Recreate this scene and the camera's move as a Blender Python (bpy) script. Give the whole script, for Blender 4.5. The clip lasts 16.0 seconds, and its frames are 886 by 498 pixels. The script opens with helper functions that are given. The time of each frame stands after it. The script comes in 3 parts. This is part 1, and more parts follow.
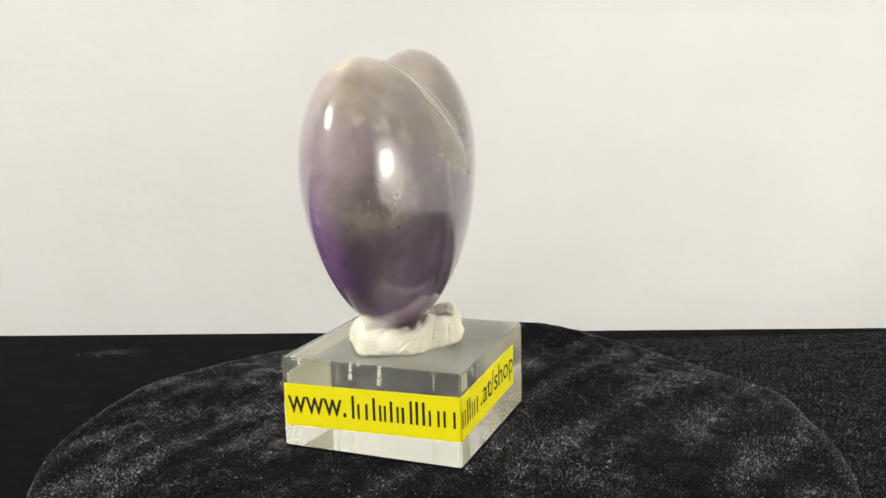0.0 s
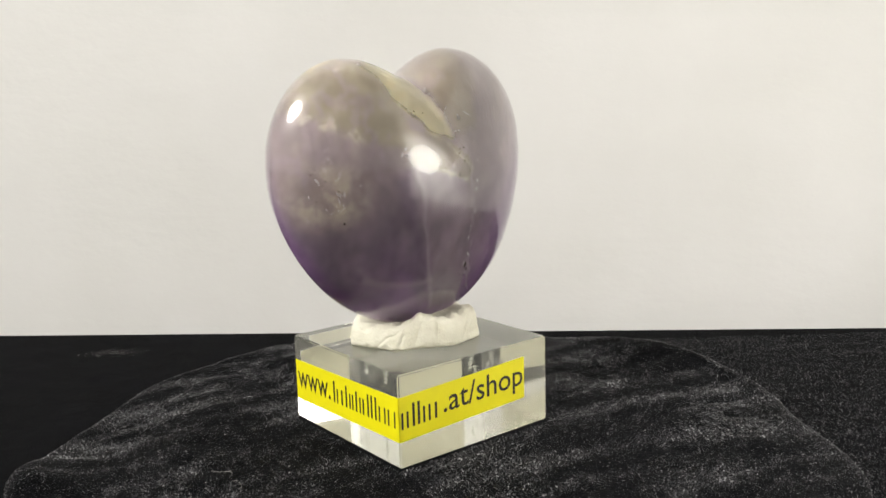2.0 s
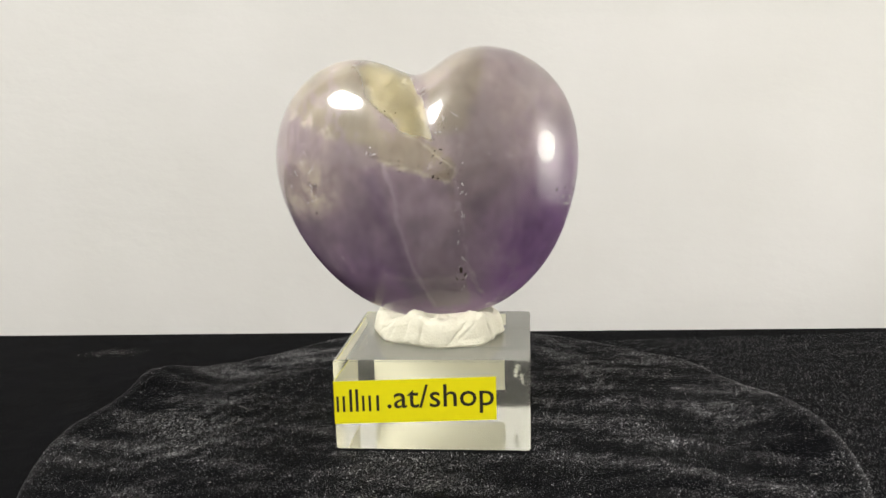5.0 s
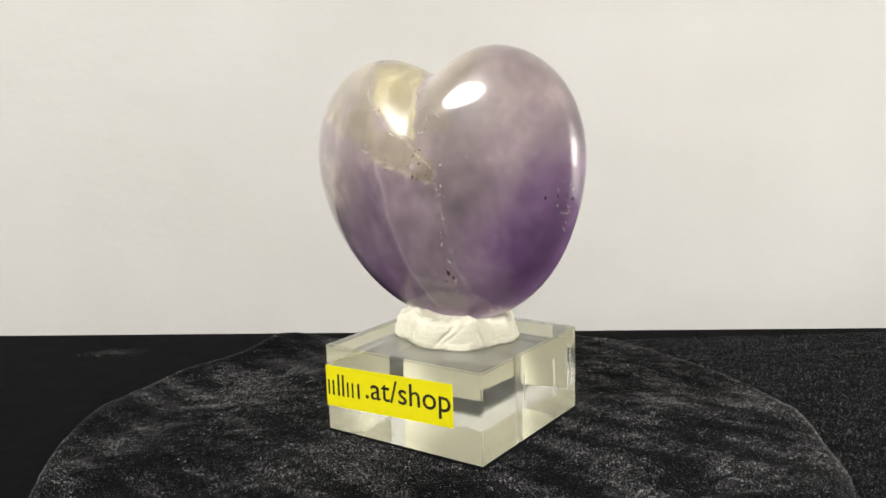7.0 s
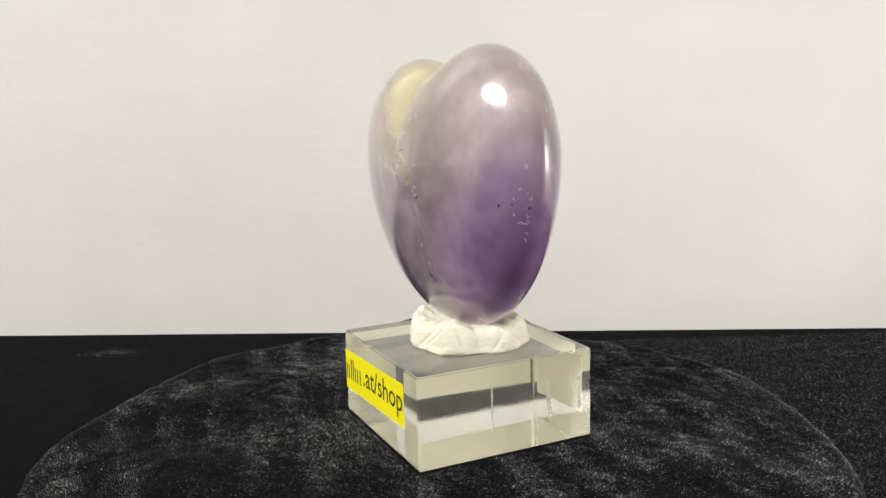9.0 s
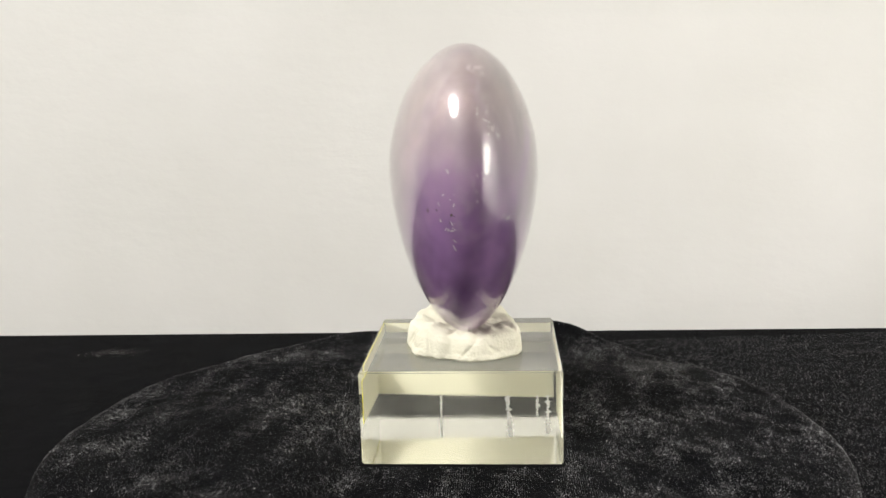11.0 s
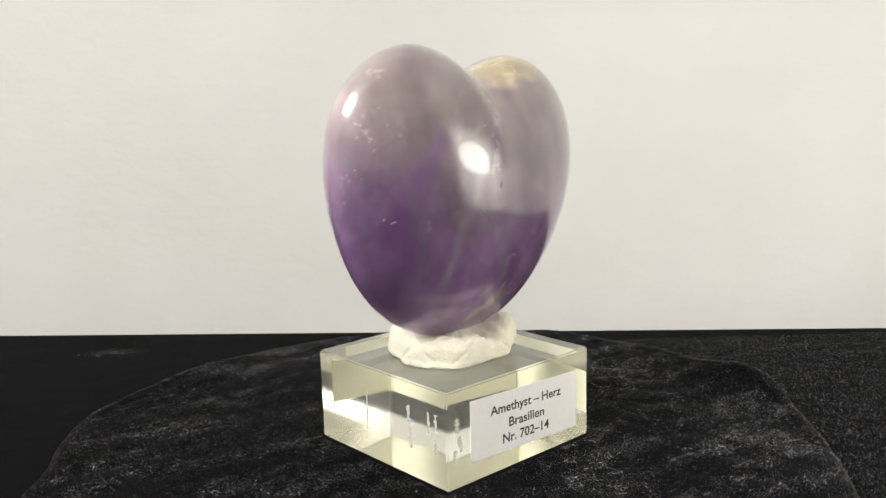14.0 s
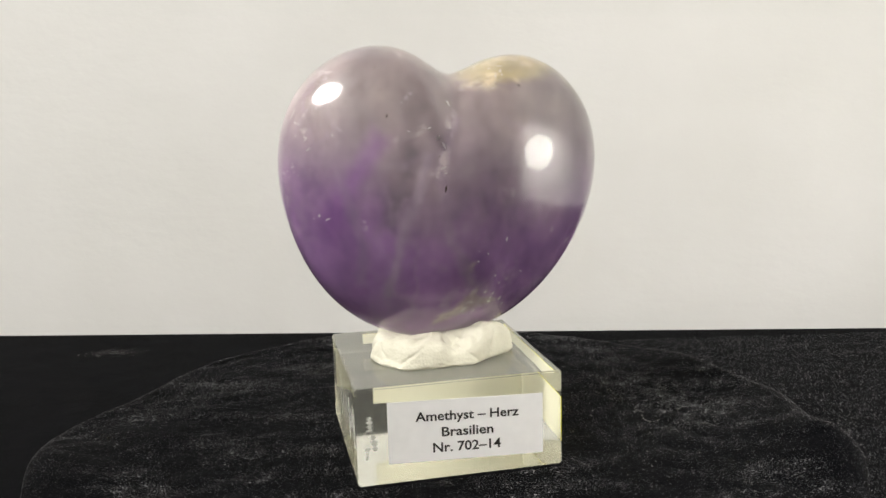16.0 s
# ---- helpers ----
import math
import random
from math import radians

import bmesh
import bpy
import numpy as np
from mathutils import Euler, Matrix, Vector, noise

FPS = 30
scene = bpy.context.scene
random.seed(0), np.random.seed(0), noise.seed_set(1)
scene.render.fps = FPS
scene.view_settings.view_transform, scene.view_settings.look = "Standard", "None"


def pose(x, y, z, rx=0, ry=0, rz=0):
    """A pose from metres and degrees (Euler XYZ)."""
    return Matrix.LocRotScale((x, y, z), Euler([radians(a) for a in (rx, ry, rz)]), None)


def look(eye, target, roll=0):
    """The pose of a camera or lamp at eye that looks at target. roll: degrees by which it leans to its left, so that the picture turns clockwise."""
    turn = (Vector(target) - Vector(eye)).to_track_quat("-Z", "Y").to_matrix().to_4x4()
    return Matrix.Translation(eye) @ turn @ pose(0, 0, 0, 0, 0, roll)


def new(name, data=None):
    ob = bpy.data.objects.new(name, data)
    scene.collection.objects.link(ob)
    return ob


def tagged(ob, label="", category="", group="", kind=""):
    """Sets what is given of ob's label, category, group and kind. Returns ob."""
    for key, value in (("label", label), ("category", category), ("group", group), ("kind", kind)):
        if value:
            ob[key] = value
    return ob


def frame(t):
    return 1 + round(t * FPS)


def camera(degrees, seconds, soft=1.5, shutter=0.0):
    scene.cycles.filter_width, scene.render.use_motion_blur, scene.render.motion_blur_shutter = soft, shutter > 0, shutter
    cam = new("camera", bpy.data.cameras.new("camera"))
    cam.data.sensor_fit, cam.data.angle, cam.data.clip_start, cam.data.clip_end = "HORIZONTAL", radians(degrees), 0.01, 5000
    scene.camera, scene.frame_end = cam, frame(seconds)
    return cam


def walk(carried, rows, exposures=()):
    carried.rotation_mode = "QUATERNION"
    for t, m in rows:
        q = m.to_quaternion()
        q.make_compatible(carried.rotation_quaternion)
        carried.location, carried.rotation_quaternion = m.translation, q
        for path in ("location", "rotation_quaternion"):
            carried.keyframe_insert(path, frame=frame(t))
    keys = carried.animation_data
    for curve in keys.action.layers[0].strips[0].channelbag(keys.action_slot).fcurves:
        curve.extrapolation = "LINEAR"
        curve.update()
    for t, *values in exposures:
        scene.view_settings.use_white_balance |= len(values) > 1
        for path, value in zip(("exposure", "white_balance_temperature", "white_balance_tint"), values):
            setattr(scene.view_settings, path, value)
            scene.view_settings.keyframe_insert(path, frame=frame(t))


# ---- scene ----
# ---- camera ----
EYE = Vector((0.0, -0.23765, 0.09393))
YAW, PITCH = 0.013075, 0.183394
AIM = EYE + Vector((math.sin(YAW) * math.cos(PITCH), math.cos(YAW) * math.cos(PITCH), -math.sin(PITCH)))
cam = camera(52.04, 16.0, soft=1.5)
walk(cam, [(0, look(EYE, AIM, -1.531)), (16, look(EYE, AIM, -1.531))], [(0, -0.34), (3, -0.45), (7, -0.46), (9, -0.42), (12, -0.37), (16, -0.48)])

# ---- light ----
TABLE_Z = -0.032
world = bpy.data.worlds.new("room_air")
scene.world = world
world.use_nodes = True
world.node_tree.nodes["Background"].inputs[0].default_value = (1.0, 0.97, 0.93, 1)
world.node_tree.nodes["Background"].inputs[1].default_value = 0.15


def area_lamp(name, eye, target, size_x, size_y, watts, colour):
    data = bpy.data.lights.new(name, "AREA")
    data.shape, data.size, data.size_y, data.energy, data.color = "ELLIPSE", size_x, size_y, watts, colour
    ob = new(name, data)
    ob.matrix_world = look(eye, target)
    return ob


area_lamp("lamp_left", (-0.92, -0.68, 1.18), (0, 0.05, 0.05), 0.74, 0.56, 38, (1, 0.965, 0.92))
# an added, unseen spot behind the camera that brightens the white board's near edge
spot = bpy.data.lights.new("board_patch_helper", "SPOT")
spot.energy, spot.color, spot.shadow_soft_size, spot.spot_size, spot.spot_blend = 60, (1, 0.96, 0.90), 0.01, radians(34), 1.0
new("board_patch_helper", spot).matrix_world = look((0.10, -0.32, 0.27), (0.27, -0.138, 0.078))
# an added, unseen point light before the same board, for the stone's right highlight
hotspot = bpy.data.lights.new("hotspot_helper_right", "POINT")
hotspot.energy, hotspot.color, hotspot.shadow_soft_size = 0.5, (1, 0.96, 0.90), 0.037
new("hotspot_helper_right", hotspot).location = (0.231, -0.107, 0.080)


# ---- materials ----
def material(name):
    m = bpy.data.materials.new(name)
    m.use_nodes = True
    return m, m.node_tree, m.node_tree.nodes["Principled BSDF"]


def node(tree, kind, **values):
    n = tree.nodes.new(kind)
    for key, value in values.items():
        n.inputs[key.replace("_", " ")].default_value = value
    return n


def grain(tree, scale, detail=4.0, rough=0.55, stretch=(1, 1, 1)):
    """Noise in the thing's own space; scale in cycles a metre."""
    co = tree.nodes.new("ShaderNodeTexCoord")
    mp = tree.nodes.new("ShaderNodeMapping")
    mp.inputs["Scale"].default_value = stretch
    n = node(tree, "ShaderNodeTexNoise", Scale=scale, Detail=detail, Roughness=rough)
    tree.links.new(co.outputs["Object"], mp.inputs["Vector"])
    tree.links.new(mp.outputs["Vector"], n.inputs["Vector"])
    return n


def ramp(tree, source, stops):
    r = tree.nodes.new("ShaderNodeValToRGB")
    while len(r.color_ramp.elements) < len(stops):
        r.color_ramp.elements.new(0.5)
    for e, (at, c) in zip(r.color_ramp.elements, stops):
        e.position, e.color = at, (*c, 1)
    tree.links.new(source, r.inputs[0])
    return r


def bump(tree, source, shader, strength, distance, below=None):
    b = node(tree, "ShaderNodeBump", Strength=strength, Distance=distance)
    tree.links.new(source, b.inputs["Height"])
    if below:
        tree.links.new(below.outputs[0], b.inputs["Normal"])
    tree.links.new(b.outputs[0], shader.inputs["Normal"])
    return b


def mat_wall():
    m, t, p = material("white_wall_paint")
    r = ramp(t, grain(t, 9, 6).outputs[0], [(0.3, (0.73, 0.73, 0.70)), (0.7, (0.79, 0.79, 0.77))])
    t.links.new(r.outputs[0], p.inputs["Base Color"])
    p.inputs["Roughness"].default_value = 0.6
    a = bump(t, grain(t, 22, 5, 0.6, (0.7, 1, 1.3)).outputs[0], p, 0.19, 0.004)
    bump(t, grain(t, 220, 3).outputs[0], p, 0.05, 0.001, a)
    return m


def mat_velvet(name, sheen):
    m, t, p = material(name)
    r = ramp(t, grain(t, 45, 5).outputs[0], [(0.3, (0.0006, 0.0007, 0.0012)), (0.75, (0.0018, 0.0020, 0.0031))])
    t.links.new(r.outputs[0], p.inputs["Base Color"])
    p.inputs["Roughness"].default_value = 0.8
    p.inputs["Specular IOR Level"].default_value = 0.05
    p.inputs["Sheen Weight"].default_value = sheen
    p.inputs["Sheen Roughness"].default_value = 0.3
    a = bump(t, grain(t, 70, 4).outputs[0], p, 0.6, 0.002)
    bump(t, grain(t, 1800, 2).outputs[0], p, 0.7, 0.0006, a)
    return m


def mat_pile_with_glints():
    m, t, p = material("velvet_pile_with_glints")
    geo = t.nodes.new("ShaderNodeNewGeometry")
    # the upper stops are glints put into the colour of black fibres
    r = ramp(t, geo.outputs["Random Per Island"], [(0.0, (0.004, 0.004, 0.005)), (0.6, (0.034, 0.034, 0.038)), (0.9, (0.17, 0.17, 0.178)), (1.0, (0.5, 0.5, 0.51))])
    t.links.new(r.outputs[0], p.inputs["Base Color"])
    p.inputs["Roughness"].default_value = 0.38
    return m


def mat_painted_glints():
    m, t, p = material("velvet_painted_glints")
    geo = t.nodes.new("ShaderNodeNewGeometry")
    # pale greys imitate light glinting on black velvet
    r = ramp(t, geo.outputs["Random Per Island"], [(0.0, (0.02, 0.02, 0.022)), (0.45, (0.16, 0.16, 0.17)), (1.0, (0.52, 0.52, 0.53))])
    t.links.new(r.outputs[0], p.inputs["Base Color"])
    p.inputs["Roughness"].default_value = 0.3
    return m


def mat_acrylic():
    m, t, p = material("clear_acrylic")
    p.inputs["Base Color"].default_value = (0.95, 0.955, 0.87, 1)
    p.inputs["Transmission Weight"].default_value = 0.94
    p.inputs["IOR"].default_value = 1.49
    haze = grain(t, 90, 4)
    r = ramp(t, haze.outputs[0], [(0.35, (0.03, 0.03, 0.03)), (0.7, (0.14, 0.14, 0.14))])
    t.links.new(r.outputs[0], p.inputs["Roughness"])
    bump(t, grain(t, 120, 2).outputs[0], p, 0.03, 0.001)
    return m


def mat_plain(name, colour, rough=0.5, spread=0.06, scale=400, relief=0.0001):
    m, t, p = material(name)
    lo, hi = [tuple(c * k for c in colour) for k in (1 - spread, 1 + spread)]
    g = grain(t, scale, 4)
    t.links.new(ramp(t, g.outputs[0], [(0.3, lo), (0.7, hi)]).outputs[0], p.inputs["Base Color"])
    p.inputs["Roughness"].default_value = rough
    bump(t, g.outputs[0], p, 0.2, relief)
    return m


def arithmetic(t):
    """Two helpers for a node tree: sums(op, a, b) and the soft step from lo to hi."""

    def sums(op, a, b):
        n = t.nodes.new("ShaderNodeMath")
        n.operation = op
        for k, v in enumerate((a, b)):
            if isinstance(v, (int, float)):
                n.inputs[k].default_value = v
            else:
                t.links.new(v, n.inputs[k])
        return n.outputs[0]

    def step(v, lo, hi):
        n = node(t, "ShaderNodeMapRange", From_Min=lo, From_Max=hi)
        n.interpolation_type = "SMOOTHSTEP"
        t.links.new(v, n.inputs[0])
        return n.outputs[0]

    return sums, step


def mat_putty():
    m, t, p = material("white_putty")
    t.links.new(ramp(t, grain(t, 240, 4).outputs[0], [(0.3, (0.70, 0.68, 0.55)), (0.7, (0.79, 0.775, 0.645))]).outputs[0], p.inputs["Base Color"])
    p.inputs["Roughness"].default_value = 0.7
    a = bump(t, grain(t, 260, 5, 0.6).outputs[0], p, 0.4, 0.0006)
    co = t.nodes.new("ShaderNodeTexCoord")
    v = node(t, "ShaderNodeTexVoronoi", Scale=1500)
    t.links.new(co.outputs["Object"], v.inputs["Vector"])
    bump(t, v.outputs["Distance"], p, 0.35, 0.0003, a)
    return m


class Field:
    """Masks over the heart's flat plane, in millimetres (y, z), with edges made ragged by noise."""

    def __init__(self, t, ragged):
        self.t = t
        self.sums, self.step = arithmetic(t)
        co, sep = t.nodes.new("ShaderNodeTexCoord"), t.nodes.new("ShaderNodeSeparateXYZ")
        t.links.new(co.outputs["Object"], sep.inputs[0])
        self.x = self.sums("MULTIPLY", sep.outputs["X"], 1000)
        flat = self.vec("MULTIPLY", co.outputs["Object"], (0, 1000, 1000))
        coarse = self.vec("MULTIPLY", self.vec("SUBTRACT", grain(t, 60, 3, 0.6).outputs["Color"], (0.5, 0.5, 0.5)), (0, ragged, ragged))
        small = self.vec("MULTIPLY", self.vec("SUBTRACT", grain(t, 330, 5, 0.7).outputs["Color"], (0.5, 0.5, 0.5)), (0, ragged * 0.5, ragged * 0.5))
        self.soft_place = self.vec("ADD", flat, coarse)
        self.place = self.vec("ADD", self.soft_place, small)

    def vec(self, op, a, b, out="Vector"):
        n = self.t.nodes.new("ShaderNodeVectorMath")
        n.operation = op
        for k, v in enumerate((a, b)):
            if isinstance(v, tuple):
                n.inputs[k].default_value = v
            else:
                self.t.links.new(v, n.inputs[k])
        return n.outputs[out]

    def part_of(self, axis, soft=False):
        sep = self.t.nodes.new("ShaderNodeSeparateXYZ")
        self.t.links.new(self.soft_place if soft else self.place, sep.inputs[0])
        return sep.outputs[axis]

    def inside(self, corners, soft):
        """Inside a convex outline, corners listed anticlockwise."""
        least = None
        for (y0, z0), (y1, z1) in zip(corners, corners[1:] + corners[:1]):
            long = math.hypot(y1 - y0, z1 - z0)
            ny, nz = -(z1 - z0) / long, (y1 - y0) / long
            d = self.sums("SUBTRACT", self.vec("DOT_PRODUCT", self.place, (0.0, ny, nz), "Value"), ny * y0 + nz * z0)
            least = d if least is None else self.sums("MINIMUM", least, d)
        return self.step(least, -soft, soft)

    def along(self, spots, wide, soft):
        """Near a bent line."""
        least = None
        for (y0, z0), (y1, z1) in zip(spots, spots[1:]):
            long = math.hypot(y1 - y0, z1 - z0)
            way = (0.0, (y1 - y0) / long, (z1 - z0) / long)
            off = self.vec("SUBTRACT", self.place, (0.0, float(y0), float(z0)))
            run = self.vec("DOT_PRODUCT", off, way, "Value")
            gone = self.sums("MAXIMUM", self.sums("SUBTRACT", run, long), self.sums("MULTIPLY", run, -1.0))
            side = self.sums("ABSOLUTE", self.vec("DOT_PRODUCT", off, (0.0, -way[2], way[1]), "Value"), 0)
            d = self.sums("MAXIMUM", side, gone)
            least = d if least is None else self.sums("MINIMUM", least, d)
        return self.step(least, wide + soft, max(wide - soft, 0.0))

    def blob(self, y, z, ry, rz, soft):
        off = self.vec("MULTIPLY", self.vec("SUBTRACT", self.place, (0.0, float(y), float(z))), (0.0, 1 / ry, 1 / rz))
        return self.step(self.vec("LENGTH", off, (0.0, 0.0, 0.0), "Value"), 1 + soft, 1 - soft)


VEIN = [(-21, 29), (-17, 21), (-6, 12), (0, 10.5), (-1, 17), (-5, 25), (-12, 33)]
PURPLE = (0.290, 0.175, 0.335)


def mat_amethyst():
    m, t, p = material("cloudy_amethyst")
    f = Field(t, 5.0)
    sums, step = f.sums, f.step
    fine, wisps, cloud = grain(t, 160, 6, 0.65), grain(t, 60, 6, 0.6, (1, 1, 0.6)), grain(t, 45, 5, 0.6)

    def times(*masks):
        out = masks[0]
        for k in masks[1:]:
            out = sums("MULTIPLY", out, k)
        return out

    def blend(a, colour, mask):
        n = t.nodes.new("ShaderNodeMix")
        n.data_type = "RGBA"
        t.links.new(mask, n.inputs[0])
        t.links.new(a, n.inputs[6])
        n.inputs[7].default_value = (*colour, 1)
        return n.outputs[2]

    front, back = step(f.x, 1, 5), step(f.x, -1, -5)
    y, z = f.part_of("Y", True), f.part_of("Z", True)
    # height of the purple zone: low over most of the front, high at the thick end and on the back
    on_front = sums("ADD", sums("MULTIPLY", step(y, 4, 38), 30), -28)
    on_back = sums("ADD", sums("MULTIPLY", step(y, 8, 30), 9), -7)
    both = sums("ADD", on_back, times(sums("SUBTRACT", on_front, on_back), step(f.x, -5, 6)))
    depth = sums("SUBTRACT", z, both)
    depth = sums("ADD", depth, sums("MULTIPLY", sums("SUBTRACT", wisps.outputs[0], 0.5), 24))
    depth = sums("ADD", depth, sums("MULTIPLY", sums("SUBTRACT", cloud.outputs[0], 0.5), 14))
    c = ramp(t, step(depth, -16, 28), [(0.0, PURPLE), (0.20, (0.295, 0.200, 0.318)), (0.42, (0.296, 0.230, 0.294)), (0.68, (0.305, 0.254, 0.276)), (1.0, (0.305, 0.265, 0.255))]).outputs[0]
    # the front: beige shoulders, dark heart, a lighter strip between two healed cracks
    c = blend(c, (0.225, 0.18, 0.225), times(front, f.blob(-24, -8, 15, 13, 0.8), 0.45))
    c = blend(c, (0.245, 0.20, 0.235), times(front, f.blob(14, -4, 14, 12, 0.9), 0.3))
    c = blend(c, (0.295, 0.270, 0.195), times(step(f.x, -6, 0), f.inside([(-42, 16), (-26, 11), (-13, 4), (-15, 19), (-20, 30), (-34, 36)], 2.0), 0.95))
    c = blend(c, (0.52, 0.48, 0.40), times(step(f.x, -2, 3), f.along([(-38, 17), (-32, 15), (-24, 11)], 1.4, 1.6), step(fine.outputs[0], 0.42, 0.6)))
    c = blend(c, (0.290, 0.262, 0.200), times(step(f.x, -4, 2), f.inside([(1, 12), (9, 13), (14, 24), (14, 36), (-3, 28)], 2.0), 0.95))
    c = blend(c, (0.50, 0.46, 0.37), times(step(f.x, -2, 3), f.blob(-35, -3, 8, 7, 0.6), sums("ADD", sums("MULTIPLY", step(fine.outputs[0], 0.42, 0.58), 0.65), 0.3)))
    c = blend(c, (0.185, 0.140, 0.195), times(front, f.along([(-16, 0), (-13, -10), (-10, -22), (-5, -33)], 2.0, 3.0), 0.7))
    c = blend(c, (0.300, 0.252, 0.278), times(front, f.inside([(-13, 3), (-10, -7), (-7, -21), (-1.5, -38), (11, -36), (8.5, -24), (8, -12), (6, -1)], 0.7), 0.9))
    c = blend(c, (0.40, 0.35, 0.375), times(front, f.along([(-13, 4), (-10, -7), (-7, -21), (-1.5, -37)], 0.5, 0.5), sums("ADD", sums("MULTIPLY", step(fine.outputs[0], 0.4, 0.6), 0.45), 0.5)))
    c = blend(c, (0.42, 0.37, 0.39), times(front, f.along([(6, -1), (8, -12), (8.5, -24), (12, -33)], 0.4, 0.6), step(fine.outputs[0], 0.38, 0.6), 0.75))
    c = blend(c, (0.31, 0.28, 0.205), times(front, f.inside([(-15.5, 19), (-14, 5), (-10, 3), (5, -1.5), (6.5, 3), (4, 12), (-6, 13)], 0.6), 0.8))
    c = blend(c, (0.50, 0.465, 0.37), times(front, f.along([(-14, 5), (-10, 3), (-1, 0.5), (5.5, -1.5), (6.5, 3)], 0.5, 0.8), step(fine.outputs[0], 0.45, 0.6), 0.75))
    c = blend(c, (0.44, 0.39, 0.36), times(front, f.along([(6.5, 3), (8, 9), (10, 13)], 0.8, 1.2), step(fine.outputs[0], 0.46, 0.62), 0.8))
    # the cream vein, yellow above, and the cracked edge below it
    vein = times(f.inside(VEIN, 0.5), step(f.x, -6, -1))
    c = blend(c, (0.44, 0.415, 0.215), times(vein, 0.9))
    c = blend(c, (0.70, 0.655, 0.43), times(vein, step(fine.outputs[0], 0.47, 0.62), 0.75))
    c = blend(c, (0.30, 0.27, 0.15), times(vein, step(wisps.outputs[0], 0.50, 0.60), 0.7))
    c = blend(c, (0.50, 0.465, 0.35), times(front, f.along([(-8, 13.5), (0, 7.5), (5, 3.5)], 0.3, 0.4), sums("ADD", sums("MULTIPLY", step(fine.outputs[0], 0.42, 0.55), 0.5), 0.3)))
    crack = times(front, f.along([(-21, 29), (-17, 21.4), (-11, 16.2), (-6, 12.4)], 0.15, 0.18), step(fine.outputs[0], 0.40, 0.46))
    c = blend(c, (0.05, 0.04, 0.025), times(crack, 0.85))
    # the back: a cream cap beside the notch, a rough beige foot, slanting veils
    c = blend(c, (0.55, 0.49, 0.27), times(step(f.x, 1, -2), f.blob(-18, 30, 15, 5.0, 0.35), 0.85))
    c = blend(c, (0.66, 0.60, 0.42), times(step(f.x, 1, -2), f.blob(-16, 29, 13, 5.0, 0.5), step(fine.outputs[0], 0.50, 0.6), 0.8))
    c = blend(c, (0.25, 0.125, 0.31), times(back, f.along([(30, -10), (24, 3), (18, 12)], 2.2, 2.2), 0.6))
    c = blend(c, (0.165, 0.140, 0.165), times(back, f.along([(10, 9), (12, 1), (15, -8)], 1.6, 2.4), 0.6))
    c = blend(c, (0.34, 0.29, 0.34), times(back, f.along([(6, 8), (11, -7), (15, -27)], 0.8, 1.5), 0.75))
    c = blend(c, (0.32, 0.26, 0.32), times(back, f.along([(-2, 16), (3, 5), (0, -12), (-6, -26)], 0.9, 1.6), 0.6))
    c = blend(c, (0.33, 0.28, 0.33), times(back, f.along([(27, 4), (22, -14), (22, -24)], 0.8, 1.8), 0.4))
    c = blend(c, (0.54, 0.49, 0.48), times(back, f.along([(-1, 17), (1, 11), (4, 3)], 1.2, 1.2), step(fine.outputs[0], 0.42, 0.56), 0.95))
    c = blend(c, (0.48, 0.44, 0.42), times(back, f.along([(6, 15), (14, 12)], 0.7, 0.8), step(fine.outputs[0], 0.42, 0.6), 0.7))
    c = blend(c, (0.33, 0.275, 0.255), times(step(f.x, 2, -3), f.inside([(5, -38), (-14, -32), (-6, -29), (-4, -31)][::-1], 1.2), 0.85))
    c = blend(c, (0.50, 0.44, 0.40), times(back, f.along([(-6, -21), (-8, -27), (-4, -33), (2, -36)], 1.0, 1.2), step(fine.outputs[0], 0.46, 0.58), 0.85))
    c = blend(c, (0.36, 0.30, 0.345), times(back, f.along([(-13, -21), (-6, -23), (5, -20)], 0.8, 1.5), step(fine.outputs[0], 0.44, 0.58), 0.6))
    # curved pale veils and small white flakes inside the stone
    veil = step(sums("ABSOLUTE", sums("SUBTRACT", wisps.outputs[0], 0.52), 0), 0.05, 0.0)
    c = blend(c, (0.36, 0.30, 0.35), times(veil, step(cloud.outputs[0], 0.42, 0.62), 0.4))
    c = blend(c, (0.55, 0.50, 0.51), times(step(fine.outputs[0], 0.63, 0.71), 0.6))
    # denser and clearer clouds through the whole stone
    for scale, stretch in ((42, (1, 1, 0.9)), (110, (1, 1.2, 0.9))):
        shade = ramp(t, grain(t, scale, 5, 0.6, stretch).outputs[0], [(0.3, (0.76, 0.74, 0.78)), (0.7, (1.22, 1.21, 1.20))])
        mul = t.nodes.new("ShaderNodeMix")
        mul.data_type, mul.blend_type = "RGBA", "MULTIPLY"
        mul.inputs[0].default_value = 1
        t.links.new(c, mul.inputs[6])
        t.links.new(shade.outputs[0], mul.inputs[7])
        c = mul.outputs[2]
    t.links.new(c, p.inputs["Base Color"])
    p.inputs["Roughness"].default_value = 0.5
    p.inputs["Specular IOR Level"].default_value = 0.1
    p.inputs["Subsurface Weight"].default_value = 1.0
    p.inputs["Subsurface Radius"].default_value = (1.0, 0.97, 1.0)
    p.inputs["Subsurface Scale"].default_value = 0.0026
    first = bump(t, fine.outputs[0], p, 0.04, 0.0004)
    bump(t, times(vein, sums("ADD", fine.outputs[0], -1.1)), p, 0.5, 0.0008, first)
    return m


